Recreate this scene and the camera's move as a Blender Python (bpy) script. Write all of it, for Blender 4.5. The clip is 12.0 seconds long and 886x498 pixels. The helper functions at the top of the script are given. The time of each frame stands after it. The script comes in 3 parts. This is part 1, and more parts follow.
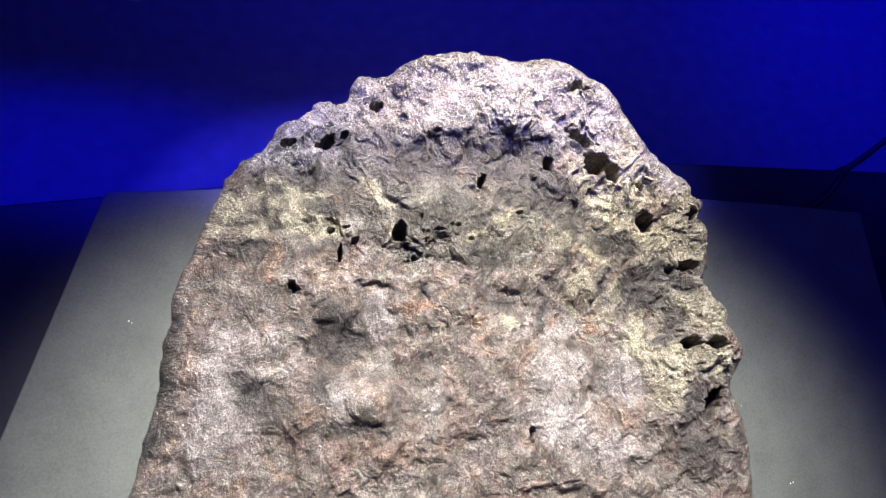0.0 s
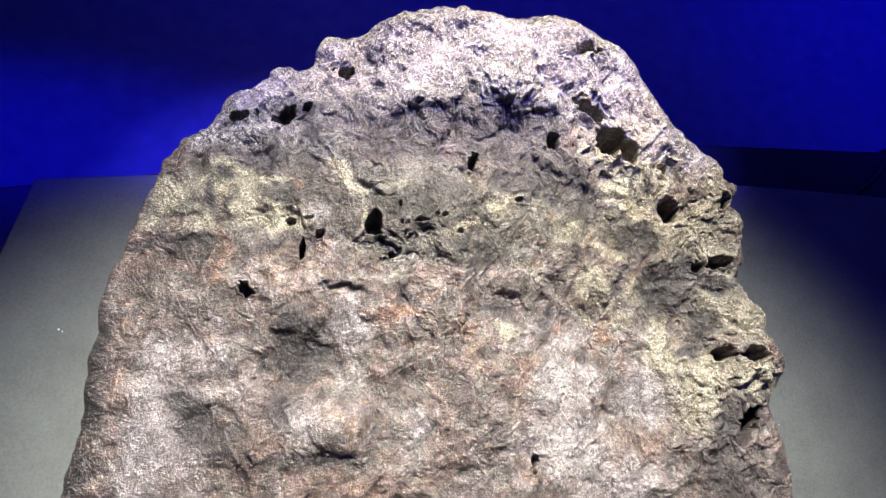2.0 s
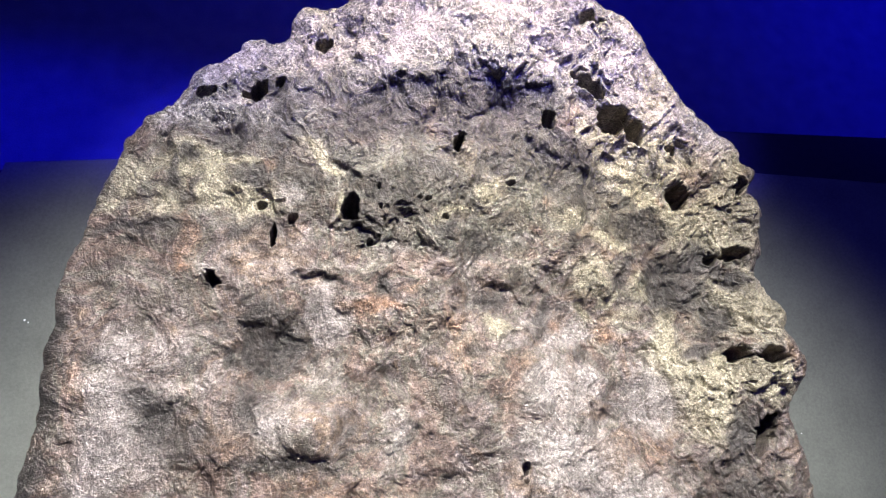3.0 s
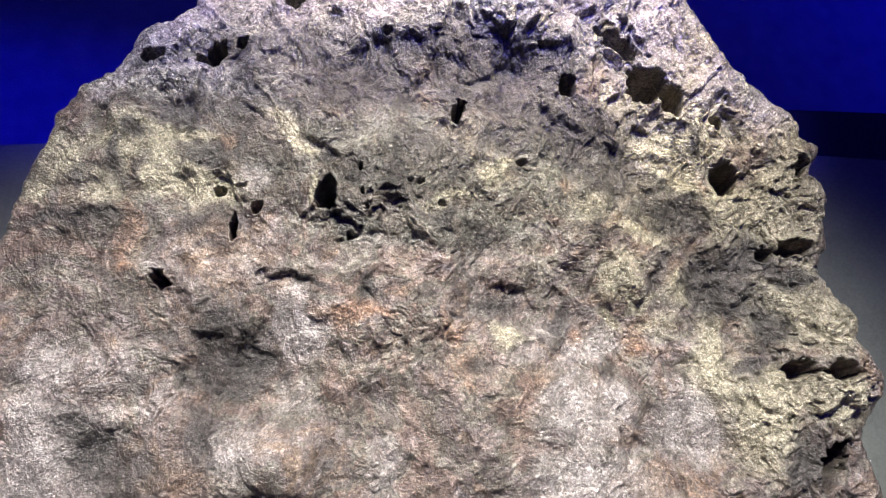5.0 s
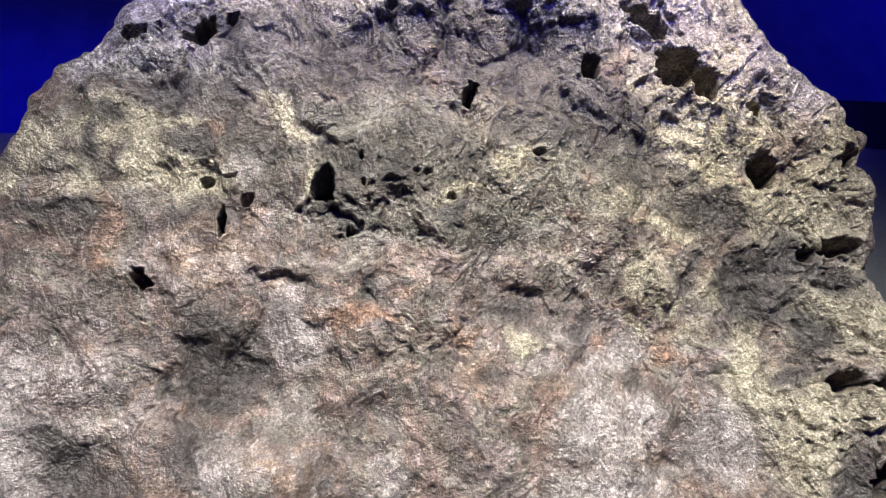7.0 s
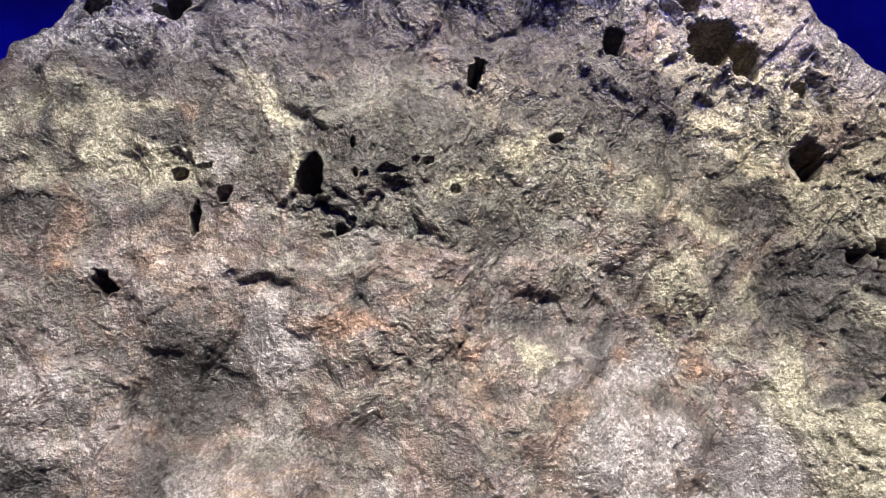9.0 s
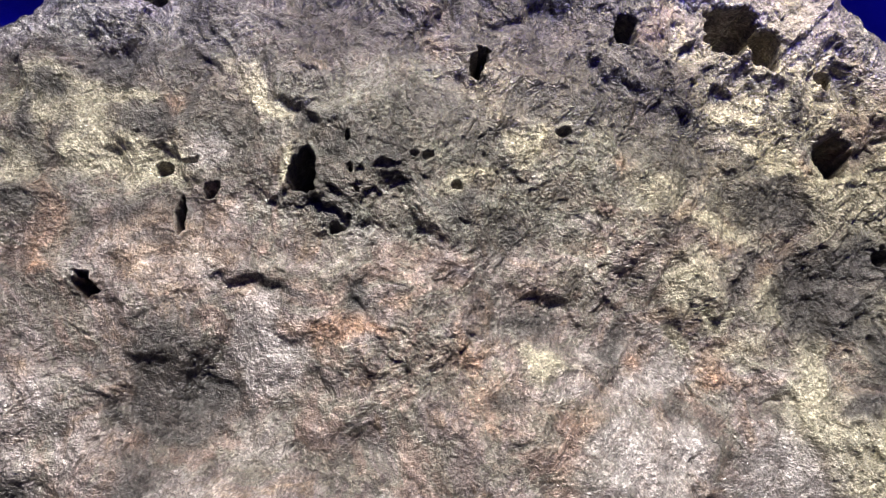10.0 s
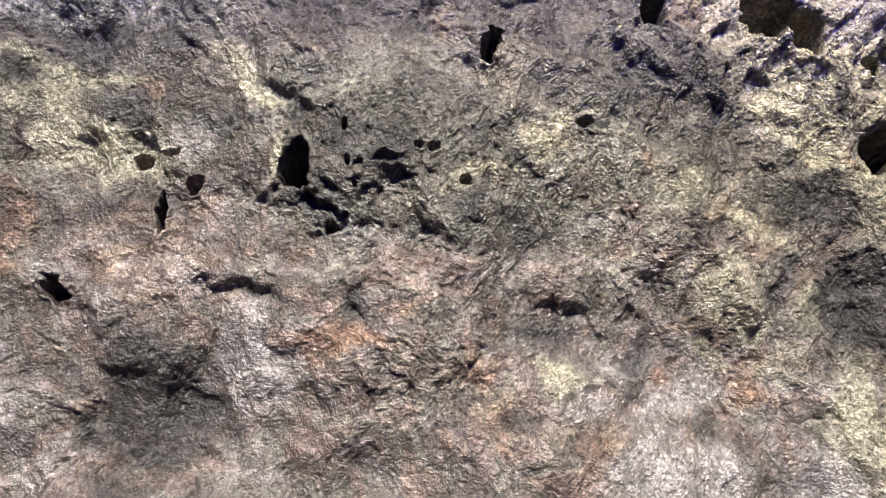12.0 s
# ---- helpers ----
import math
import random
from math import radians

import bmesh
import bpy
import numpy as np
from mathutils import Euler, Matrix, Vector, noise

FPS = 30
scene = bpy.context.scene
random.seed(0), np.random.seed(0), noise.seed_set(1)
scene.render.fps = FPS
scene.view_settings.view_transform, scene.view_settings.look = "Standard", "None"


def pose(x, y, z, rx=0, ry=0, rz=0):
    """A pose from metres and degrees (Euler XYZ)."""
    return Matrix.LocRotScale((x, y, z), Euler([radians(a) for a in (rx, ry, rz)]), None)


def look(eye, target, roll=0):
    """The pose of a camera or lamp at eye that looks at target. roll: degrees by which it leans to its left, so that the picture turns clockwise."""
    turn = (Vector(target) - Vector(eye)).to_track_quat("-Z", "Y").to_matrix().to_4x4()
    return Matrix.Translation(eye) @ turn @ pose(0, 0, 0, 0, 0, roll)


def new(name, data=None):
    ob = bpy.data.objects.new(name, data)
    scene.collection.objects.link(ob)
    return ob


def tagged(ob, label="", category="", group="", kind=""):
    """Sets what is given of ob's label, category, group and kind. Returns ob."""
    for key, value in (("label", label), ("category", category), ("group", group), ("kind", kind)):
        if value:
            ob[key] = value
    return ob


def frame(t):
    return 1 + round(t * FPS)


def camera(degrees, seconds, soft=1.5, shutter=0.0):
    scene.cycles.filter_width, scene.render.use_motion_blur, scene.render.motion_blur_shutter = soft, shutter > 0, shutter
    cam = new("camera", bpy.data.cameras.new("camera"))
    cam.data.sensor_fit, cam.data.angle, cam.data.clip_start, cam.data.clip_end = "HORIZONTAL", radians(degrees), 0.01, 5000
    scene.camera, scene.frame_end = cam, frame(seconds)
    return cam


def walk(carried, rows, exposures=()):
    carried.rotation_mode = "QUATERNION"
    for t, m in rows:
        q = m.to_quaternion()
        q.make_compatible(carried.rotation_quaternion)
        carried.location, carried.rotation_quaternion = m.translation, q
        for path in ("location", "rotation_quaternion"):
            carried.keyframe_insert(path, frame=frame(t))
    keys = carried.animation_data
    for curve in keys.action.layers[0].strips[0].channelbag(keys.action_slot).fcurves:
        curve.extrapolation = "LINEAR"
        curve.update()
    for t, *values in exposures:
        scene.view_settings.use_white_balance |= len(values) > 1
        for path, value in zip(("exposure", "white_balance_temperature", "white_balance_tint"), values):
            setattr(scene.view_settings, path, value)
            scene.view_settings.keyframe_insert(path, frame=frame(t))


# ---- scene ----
cam = camera(66.0, 12.0, soft=1.1)
PATH = [
    (0, (-0.042, 0.007, 1.49), (0.305, 0.651, -0.371), 29.5),
    (0.5, (-0.037, 0.016, 1.483), (0.314, 0.646, -0.383), 30.3),
    (1, (-0.016, 0.041, 1.418), (0.324, 0.666, -0.451), 29.6),
    (1.5, (0.004, 0.056, 1.363), (0.336, 0.684, -0.506), 29.0),
    (2, (0.018, 0.065, 1.331), (0.346, 0.691, -0.54), 28.7),
    (2.5, (0.038, 0.074, 1.292), (0.354, 0.697, -0.582), 28.0),
    (3, (0.082, 0.074, 1.267), (0.331, 0.699, -0.617), 23.5),
    (5, (0.122, 0.113, 1.133), (0.316, 0.738, -0.757), 19.0),
    (5.5, (0.124, 0.117, 1.121), (0.311, 0.741, -0.77), 18.6),
    (6, (0.126, 0.122, 1.108), (0.303, 0.742, -0.785), 18.0),
    (6.5, (0.127, 0.128, 1.093), (0.298, 0.742, -0.802), 17.6),
    (7, (0.129, 0.132, 1.073), (0.293, 0.753, -0.821), 16.9),
    (9, (0.142, 0.154, 1.005), (0.271, 0.777, -0.891), 14.0),
    (9.5, (0.144, 0.159, 0.989), (0.268, 0.781, -0.908), 13.7),
    (10, (0.148, 0.161, 0.974), (0.26, 0.796, -0.919), 12.5),
    (10.5, (0.149, 0.167, 0.962), (0.256, 0.798, -0.933), 12.1),
    (11, (0.151, 0.169, 0.944), (0.249, 0.818, -0.945), 11.2),
    (11.5, (0.151, 0.172, 0.936), (0.243, 0.819, -0.955), 10.8),
    (12, (0.151, 0.176, 0.927), (0.24, 0.819, -0.965), 10.6),
]
EXPOSURES = [(0.0, 0.0), (2.0, 0.0), (3.0, -0.08), (5.0, -0.28), (9.0, -0.43), (12.0, -0.48)]
walk(cam, [(t, look(eye, target, roll)) for t, eye, target, roll in PATH], EXPOSURES)


# ---- light ----
world = bpy.data.worlds.new("gallery_dark")
scene.world = world
world.use_nodes = True
world.node_tree.nodes["Background"].inputs["Color"].default_value = (0.02, 0.02, 0.12, 1)
world.node_tree.nodes["Background"].inputs["Strength"].default_value = 0.25


def spot(name, at, aim, watts, colour, degrees, blend, radius):
    data = bpy.data.lights.new(name, "SPOT")
    data.energy, data.color, data.spot_size, data.spot_blend, data.shadow_soft_size = watts, colour, radians(degrees), blend, radius
    ob = new(name, data)
    ob.matrix_world = look(at, aim)
    return ob


key = spot("key_spot", (0.10, 1.25, 2.50), (0.19, -0.06, 0.36), 1230, (0.965, 0.96, 0.935), 32, 1.0, 0.09)
key.matrix_world = key.matrix_world @ Matrix.Diagonal((1.3, 1.0, 1.0, 1.0))
warm = spot("warm_spot", (0.30, 1.55, 2.25), (0.24, 0.635, 0.56), 560, (1.0, 0.85, 0.42), 13, 0.8, 0.05)
warm.matrix_world = warm.matrix_world @ Matrix.Diagonal((2.0, 1.0, 1.0, 1.0))
rim = spot("blue_rim_spot", (0.20, 1.05, 2.85), (0.20, 0.69, 0.56), 450, (0.05, 0.045, 1.0), 12.4, 0.18, 0.05)
rim.matrix_world = rim.matrix_world @ Matrix.Diagonal((2.1, 1.0, 1.0, 1.0))
spot("blue_spot", (0.50, 1.80, 2.90), (0.55, 2.35, 0.0), 330, (0.004, 0.003, 1.0), 76, 1.0, 0.04)
left = spot("floor_spot", (-0.60, 1.60, 2.30), (-0.62, 0.60, 0.0), 400, (0.0, 0.0, 1.0), 15, 1.0, 0.05)
left.matrix_world = left.matrix_world @ Matrix.Diagonal((3.2, 1.0, 1.0, 1.0))
spot("floor_spot", (1.70, 2.20, 2.40), (1.80, 1.20, 0.0), 380, (0.0, 0.0, 1.0), 46, 1.0, 0.05)
# Unseen blue fill lamp, added to lift the dim board and holes.
fill = bpy.data.lights.new("blue_fill", "AREA")
fill.shape, fill.size, fill.size_y, fill.energy, fill.color = "RECTANGLE", 2.4, 2.4, 30, (0.05, 0.05, 1.0)
new("blue_fill", fill).matrix_world = look((0.3, 0.9, 2.95), (0.3, 0.9, 0.0))


# ---- materials ----
def material(name):
    m = bpy.data.materials.new(name)
    m.use_nodes = True
    nt = m.node_tree
    return m, nt, nt.nodes["Principled BSDF"]


def node(nt, kind, **values):
    n = nt.nodes.new(kind)
    for key, v in values.items():
        if key in n.inputs:
            n.inputs[key].default_value = v
    return n


def noise_tex(nt, scale, detail=4.0, rough=0.55, distort=0.0, vector=None):
    n = node(nt, "ShaderNodeTexNoise", Scale=scale, Detail=detail, Roughness=rough, Distortion=distort)
    if vector is None:
        vector = nt.nodes.new("ShaderNodeTexCoord").outputs["Object"]
    nt.links.new(vector, n.inputs["Vector"])
    return n.outputs["Fac"]


def ramp(nt, fac, stops):
    r = nt.nodes.new("ShaderNodeValToRGB")
    e = r.color_ramp.elements
    while len(e) < len(stops):
        e.new(0.5)
    for k, (p, c) in zip(e, stops):
        k.position, k.color = p, (*c, 1)
    nt.links.new(fac, r.inputs["Fac"])
    return r.outputs["Color"]


def mix(nt, fac, a, b, blend="MIX"):
    n = nt.nodes.new("ShaderNodeMix")
    n.data_type, n.blend_type = "RGBA", blend
    for sock, v in ((n.inputs[0], fac), (n.inputs[6], a), (n.inputs[7], b)):
        if isinstance(v, bpy.types.NodeSocket):
            nt.links.new(v, sock)
        else:
            sock.default_value = v if isinstance(v, float) else (*v, 1)
    return n.outputs[2]


def maths(nt, op, a, b=0.0, c=0.0):
    n = nt.nodes.new("ShaderNodeMath")
    n.operation = op
    for sock, v in zip(n.inputs, (a, b, c)):
        if isinstance(v, bpy.types.NodeSocket):
            nt.links.new(v, sock)
        else:
            sock.default_value = v
    return n.outputs[0]


def bump(nt, bsdf, height, strength, distance, before=None):
    b = node(nt, "ShaderNodeBump", Strength=strength, Distance=distance)
    nt.links.new(height, b.inputs["Height"])
    if before is not None:
        nt.links.new(before, b.inputs["Normal"])
    nt.links.new(b.outputs["Normal"], bsdf.inputs["Normal"])
    return b.outputs["Normal"]


def attribute(nt, name):
    n = nt.nodes.new("ShaderNodeAttribute")
    n.attribute_name = name
    return n.outputs["Fac"]


def meteorite_material():
    m, nt, p = material("oxidised_iron")
    breakup = noise_tex(nt, 48, 5, 0.62, 1.0)
    fine = noise_tex(nt, 170, 4, 0.6, 1.5)
    grain = noise_tex(nt, 600, 2, 0.5)
    hue = noise_tex(nt, 12, 5, 0.65, 1.2)

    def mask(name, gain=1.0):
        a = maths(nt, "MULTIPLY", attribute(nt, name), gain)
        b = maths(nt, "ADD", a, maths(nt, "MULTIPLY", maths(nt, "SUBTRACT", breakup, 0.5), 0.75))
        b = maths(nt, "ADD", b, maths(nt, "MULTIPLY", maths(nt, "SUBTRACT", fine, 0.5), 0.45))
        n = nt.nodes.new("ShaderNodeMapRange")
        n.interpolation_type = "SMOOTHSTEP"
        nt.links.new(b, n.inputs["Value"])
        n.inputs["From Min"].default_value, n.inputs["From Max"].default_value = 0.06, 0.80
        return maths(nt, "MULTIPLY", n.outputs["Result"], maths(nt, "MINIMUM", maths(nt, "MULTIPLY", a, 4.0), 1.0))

    # Dark stone tone and painted shade together; the coat thins there too.
    dark_shade = mask("dark", 1.45)
    base = ramp(nt, breakup, [(0.28, (0.068, 0.056, 0.050)), (0.44, (0.122, 0.101, 0.089)), (0.58, (0.186, 0.159, 0.142)), (0.75, (0.28, 0.246, 0.225))])
    tint = ramp(nt, hue, [(0.28, (0.95, 0.93, 1.0)), (0.40, (1.14, 0.98, 0.88)), (0.48, (0.94, 1.0, 0.89)), (0.54, (1.02, 0.98, 1.0)), (0.62, (1.16, 1.0, 0.80)), (0.75, (0.96, 0.95, 1.03))])
    base = mix(nt, 1.0, base, tint, "MULTIPLY")
    base = mix(nt, mask("upper"), base, ramp(nt, fine, [(0.30, (0.035, 0.034, 0.032)), (0.45, (0.115, 0.108, 0.095)), (0.56, (0.24, 0.224, 0.18)), (0.7, (0.40, 0.375, 0.30))]))
    # Grey-green tone and the steep slope's shade, both put into the colour.
    base = mix(nt, maths(nt, "MULTIPLY", mask("shade_band", 1.0), 0.6), base, ramp(nt, fine, [(0.3, (0.030, 0.030, 0.025)), (0.5, (0.085, 0.084, 0.068)), (0.7, (0.21, 0.205, 0.165))]))
    # Ochre stone colour, which also carries warm light on flank and shoulder.
    base = mix(nt, mask("ochre", 1.5), base, ramp(nt, fine, [(0.28, (0.115, 0.105, 0.068)), (0.48, (0.245, 0.220, 0.155)), (0.7, (0.43, 0.388, 0.288))]))
    base = mix(nt, maths(nt, "MULTIPLY", mask("rust"), 0.75), base, ramp(nt, fine, [(0.3, (0.09, 0.05, 0.030)), (0.5, (0.22, 0.125, 0.075)), (0.7, (0.38, 0.24, 0.155))]))
    # Pale stone, with its bright sheen mixed into the same colour.
    base = mix(nt, maths(nt, "MULTIPLY", mask("pale"), 0.78), base, ramp(nt, fine, [(0.28, (0.14, 0.123, 0.112)), (0.48, (0.27, 0.240, 0.220)), (0.7, (0.41, 0.374, 0.346))]))
    base = mix(nt, maths(nt, "MULTIPLY", dark_shade, 0.92), base, ramp(nt, fine, [(0.3, (0.022, 0.020, 0.018)), (0.55, (0.060, 0.054, 0.049)), (0.75, (0.13, 0.118, 0.108))]))
    speck = ramp(nt, grain, [(0.30, (0.84, 0.83, 0.82)), (0.5, (1.0, 1.0, 1.0)), (0.70, (1.12, 1.12, 1.12))])
    base = mix(nt, 1.0, base, speck, "MULTIPLY")
    blotch = ramp(nt, noise_tex(nt, 10, 4, 0.6, 1.2), [(0.32, (0.74, 0.72, 0.71)), (0.48, (0.92, 0.91, 0.90)), (0.62, (1.12, 1.12, 1.11))])
    base = mix(nt, 1.0, base, blotch, "MULTIPLY")
    mottle = ramp(nt, noise_tex(nt, 330, 4, 0.65, 1.0), [(0.30, (0.52, 0.50, 0.50)), (0.50, (0.97, 0.97, 0.97)), (0.66, (1.75, 1.73, 1.72))])
    base = mix(nt, 1.0, base, mottle, "MULTIPLY")
    v = node(nt, "ShaderNodeTexVoronoi", Scale=75.0)
    v.feature = "DISTANCE_TO_EDGE"
    bent = nt.nodes.new("ShaderNodeVectorMath")
    bent.operation = "MULTIPLY_ADD"
    wave = node(nt, "ShaderNodeTexNoise", Scale=60.0, Detail=4.0)
    place = nt.nodes.new("ShaderNodeTexCoord").outputs["Object"]
    nt.links.new(place, wave.inputs["Vector"])
    nt.links.new(wave.outputs["Color"], bent.inputs[0])
    bent.inputs[1].default_value = (0.03, 0.03, 0.03)
    nt.links.new(place, bent.inputs[2])
    nt.links.new(bent.outputs[0], v.inputs["Vector"])
    crease = ramp(nt, v.outputs["Distance"], [(0.0, (0.46, 0.44, 0.42)), (0.03, (0.80, 0.79, 0.78)), (0.08, (1.0, 1.0, 1.0))])
    base = mix(nt, maths(nt, "MULTIPLY", hue, 1.3), base, mix(nt, 1.0, base, crease, "MULTIPLY"))
    # Relief contrast put into the colour: low wrinkles darkened, raised ones lightened.
    relief_tone = nt.nodes.new("ShaderNodeMapRange")
    nt.links.new(attribute(nt, "relief_tone"), relief_tone.inputs["Value"])
    relief_tone.inputs["From Min"].default_value, relief_tone.inputs["From Max"].default_value = -1.2, 1.4
    relief_tone.inputs["To Min"].default_value, relief_tone.inputs["To Max"].default_value = 0.36, 1.95
    base = mix(nt, 1.0, base, relief_tone.outputs["Result"], "MULTIPLY")
    nt.links.new(base, p.inputs["Base Color"])
    gloss = nt.nodes.new("ShaderNodeMapRange")
    nt.links.new(breakup, gloss.inputs["Value"])
    gloss.inputs["From Min"].default_value, gloss.inputs["From Max"].default_value = 0.3, 0.7
    gloss.inputs["To Min"].default_value, gloss.inputs["To Max"].default_value = 0.16, 0.33
    nt.links.new(gloss.outputs["Result"], p.inputs["Coat Roughness"])
    nt.links.new(maths(nt, "MULTIPLY_ADD", dark_shade, -0.32, 0.42), p.inputs["Coat Weight"])
    p.inputs["Coat IOR"].default_value = 1.5
    p.inputs["Roughness"].default_value = 0.41
    p.inputs["Metallic"].default_value = 0.46
    small = node(nt, "ShaderNodeTexVoronoi", Scale=360.0)
    nt.links.new(bent.outputs[0], small.inputs["Vector"])
    swell = maths(nt, "MULTIPLY", noise_tex(nt, 115, 3, 0.55, 0.6), 1.0)
    one = bump(nt, p, swell, 0.8, 0.0026)
    scale = maths(nt, "ADD", maths(nt, "MULTIPLY", small.outputs["Distance"], -0.45), noise_tex(nt, 430, 3, 0.6, 0.5))
    both = bump(nt, p, scale, 1.0, 0.0025, one)
    nt.links.new(both, p.inputs["Coat Normal"])
    return m


def plain(name, low, high, scale, rough, relief=0.0005, detail=5):
    m, nt, p = material(name)
    n = noise_tex(nt, scale, detail, 0.6)
    broad = noise_tex(nt, scale * 0.06, 3, 0.5)
    both = maths(nt, "ADD", maths(nt, "MULTIPLY", n, 0.6), maths(nt, "MULTIPLY", broad, 0.4))
    nt.links.new(ramp(nt, both, [(0.32, low), (0.68, high)]), p.inputs["Base Color"])
    p.inputs["Roughness"].default_value = rough
    bump(nt, p, n, 0.4, relief)
    return m


IRON = meteorite_material()
SLAB = plain("grey_board", (0.068, 0.072, 0.060), (0.116, 0.122, 0.102), 260, 0.65)
BLACK = plain("black_laminate", (0.008, 0.008, 0.011), (0.018, 0.018, 0.024), 90, 0.5)
CARPET = plain("blue_carpet", (0.075, 0.075, 0.110), (0.125, 0.125, 0.180), 400, 0.95, 0.002)
PAINT = plain("dark_wall_paint", (0.030, 0.032, 0.050), (0.050, 0.052, 0.075), 40, 0.8)
RUBBER = plain("black_rubber", (0.012, 0.012, 0.013), (0.025, 0.025, 0.026), 200, 0.55)
FLECK = plain("white_fleck", (0.70, 0.70, 0.68), (0.80, 0.80, 0.78), 500, 0.6)


# ---- structure ----
def mesh_object(name, verts, faces, mat, smooth=False):
    me = bpy.data.meshes.new(name)
    me.from_pydata([tuple(v) for v in verts], [], faces)
    me.materials.append(mat)
    me.validate()
    bm = bmesh.new()
    bm.from_mesh(me)
    bmesh.ops.recalc_face_normals(bm, faces=bm.faces)
    bm.to_mesh(me)
    bm.free()
    for f in me.polygons:
        f.use_smooth = smooth
    return new(name, me)


def box(name, x0, y0, z0, x1, y1, z1, mat):
    v = [(x, y, z) for z in (z0, z1) for y in (y0, y1) for x in (x0, x1)]
    return mesh_object(name, v, [(0, 2, 3, 1), (4, 5, 7, 6), (0, 1, 5, 4), (2, 6, 7, 3), (0, 4, 6, 2), (1, 3, 7, 5)], mat)


def prism(name, plan, z0, z1, mat, edge):
    """A slab over a plan, with a bevelled edge."""
    bm = bmesh.new()
    face = bm.faces.new([bm.verts.new((x, y, z0)) for x, y in plan])
    top = bmesh.ops.extrude_face_region(bm, geom=[face])
    bmesh.ops.translate(bm, vec=(0, 0, z1 - z0), verts=[g for g in top["geom"] if isinstance(g, bmesh.types.BMVert)])
    bmesh.ops.recalc_face_normals(bm, faces=bm.faces)
    bmesh.ops.bevel(bm, geom=list(bm.edges), offset=edge, segments=2, affect="EDGES", profile=0.5)
    me = bpy.data.meshes.new(name)
    bm.to_mesh(me)
    bm.free()
    me.materials.append(mat)
    return new(name, me)


FLOOR_X, FLOOR_Y, ROOM_H = (-3.2, 3.6), (-2.4, 4.2), 3.0
tagged(box("floor", FLOOR_X[0], FLOOR_Y[0], -0.1, FLOOR_X[1], FLOOR_Y[1], 0.0, CARPET), "dark carpeted gallery floor washed in deep blue light", "floor", kind="structure")
tagged(box("ceiling", FLOOR_X[0], FLOOR_Y[0], ROOM_H, FLOOR_X[1], FLOOR_Y[1], ROOM_H + 0.1, PAINT), "dark painted gallery ceiling", "ceiling", kind="structure")
for side, x0, y0, x1, y1 in (("north", -3.2, 4.2, 3.6, 4.35), ("south", -3.2, -2.55, 3.6, -2.4), ("west", -3.35, -2.55, -3.2, 4.35), ("east", 3.6, -2.55, 3.75, 4.35)):
    tagged(box("wall_" + side, x0, y0, -0.1, x1, y1, ROOM_H + 0.1, PAINT), "plain dark painted gallery wall", "wall", kind="structure")

TOP = 0.31
platform = prism("display_platform", [(-1.25, -0.75), (1.75, -0.75), (1.55, 0.70), (0.45, 0.66), (-0.25, 0.545), (-1.10, 0.40)], 0.0, 0.235, BLACK, 0.004)
tagged(platform, "low black laminate display platform standing on the floor", "platform")
BACK = [(-0.420 + 1.513 * k / 12, 0.489 + 0.057 * k / 12 + 0.115 * (k / 12) * (1 - k / 12)) for k in range(13)]
board = prism("plinth_board", [(-0.62, -0.42), (1.12, -0.42), (1.105, 0.30)] + BACK[::-1], 0.235, TOP, SLAB, 0.003)
tagged(board, "pale grey board plinth with sloping sides under the meteorite", "plinth")


# ---- the meteorite ----
CENTRE = (0.20, 0.24)
ROUND = [0.4807, -0.0012, -0.0811, -0.0014, 0.0036, -0.0021, -0.0342, -0.0274, -0.0038, 0.0018, 0.0094, -0.0054, 0.0003, -0.0013, 0.0075, -0.0013, -0.0004, -0.0013, 0.0002, 0.0072, -0.0019, 0.0018, -0.0015]
NOTCHES = [(28.6, 1.1, 0.0150), (31.5, 2.6, 0.0170), (88.0, 14.0, -0.0080), (26.2, 2.0, -0.0088), (11.9, 3.0, -0.0216), (-5.3, 3.0, 0.0098), (-11.1, 2.0, -0.0107), (124.0, 2.0, -0.0066), (167.4, 3.0, -0.0047), (42.9, 3.0, -0.0081)]
NOTCHES += [(118.2, 2.1, 0.0130), (31.2, 2.0, -0.0135), (7.8, 1.4, -0.0120), (2.0, 1.6, -0.0140), (-9.0, 2.4, -0.0090), (144.8, 2.2, -0.0080), (153.0, 1.5, 0.0060), (84.0, 8.0, -0.0060), (71.5, 4.0, -0.0050), (127.0, 1.4, 0.0060), (-156.0, 3.0, -0.0070)]
# Each feature: centre x, y, half sizes, turn in degrees, and depth, height or strength.
CAVITIES = [
    (0.072, 0.37, 0.0103, 0.0131, 3, 0.035),
    (0.192, 0.446, 0.0067, 0.0085, -6, 0.03),
    (0.307, 0.486, 0.0081, 0.012, -4, 0.035),
    (0.389, 0.497, 0.0202, 0.0176, 24, 0.05),
    (0.415, 0.485, 0.0155, 0.0132, 4, 0.05),
    (0.356, 0.531, 0.0259, 0.0071, -24, 0.03),
    (0.488, 0.416, 0.0164, 0.015, 23, 0.045),
    (0.567, 0.35, 0.0161, 0.0084, 18, 0.04),
    (0.54, 0.342, 0.0086, 0.0067, 3, 0.03),
    (0.574, 0.224, 0.0149, 0.0089, 12, 0.04),
    (0.611, 0.222, 0.0175, 0.0095, 10, 0.045),
    (0.614, 0.129, 0.0137, 0.0279, -24, 0.026),
]
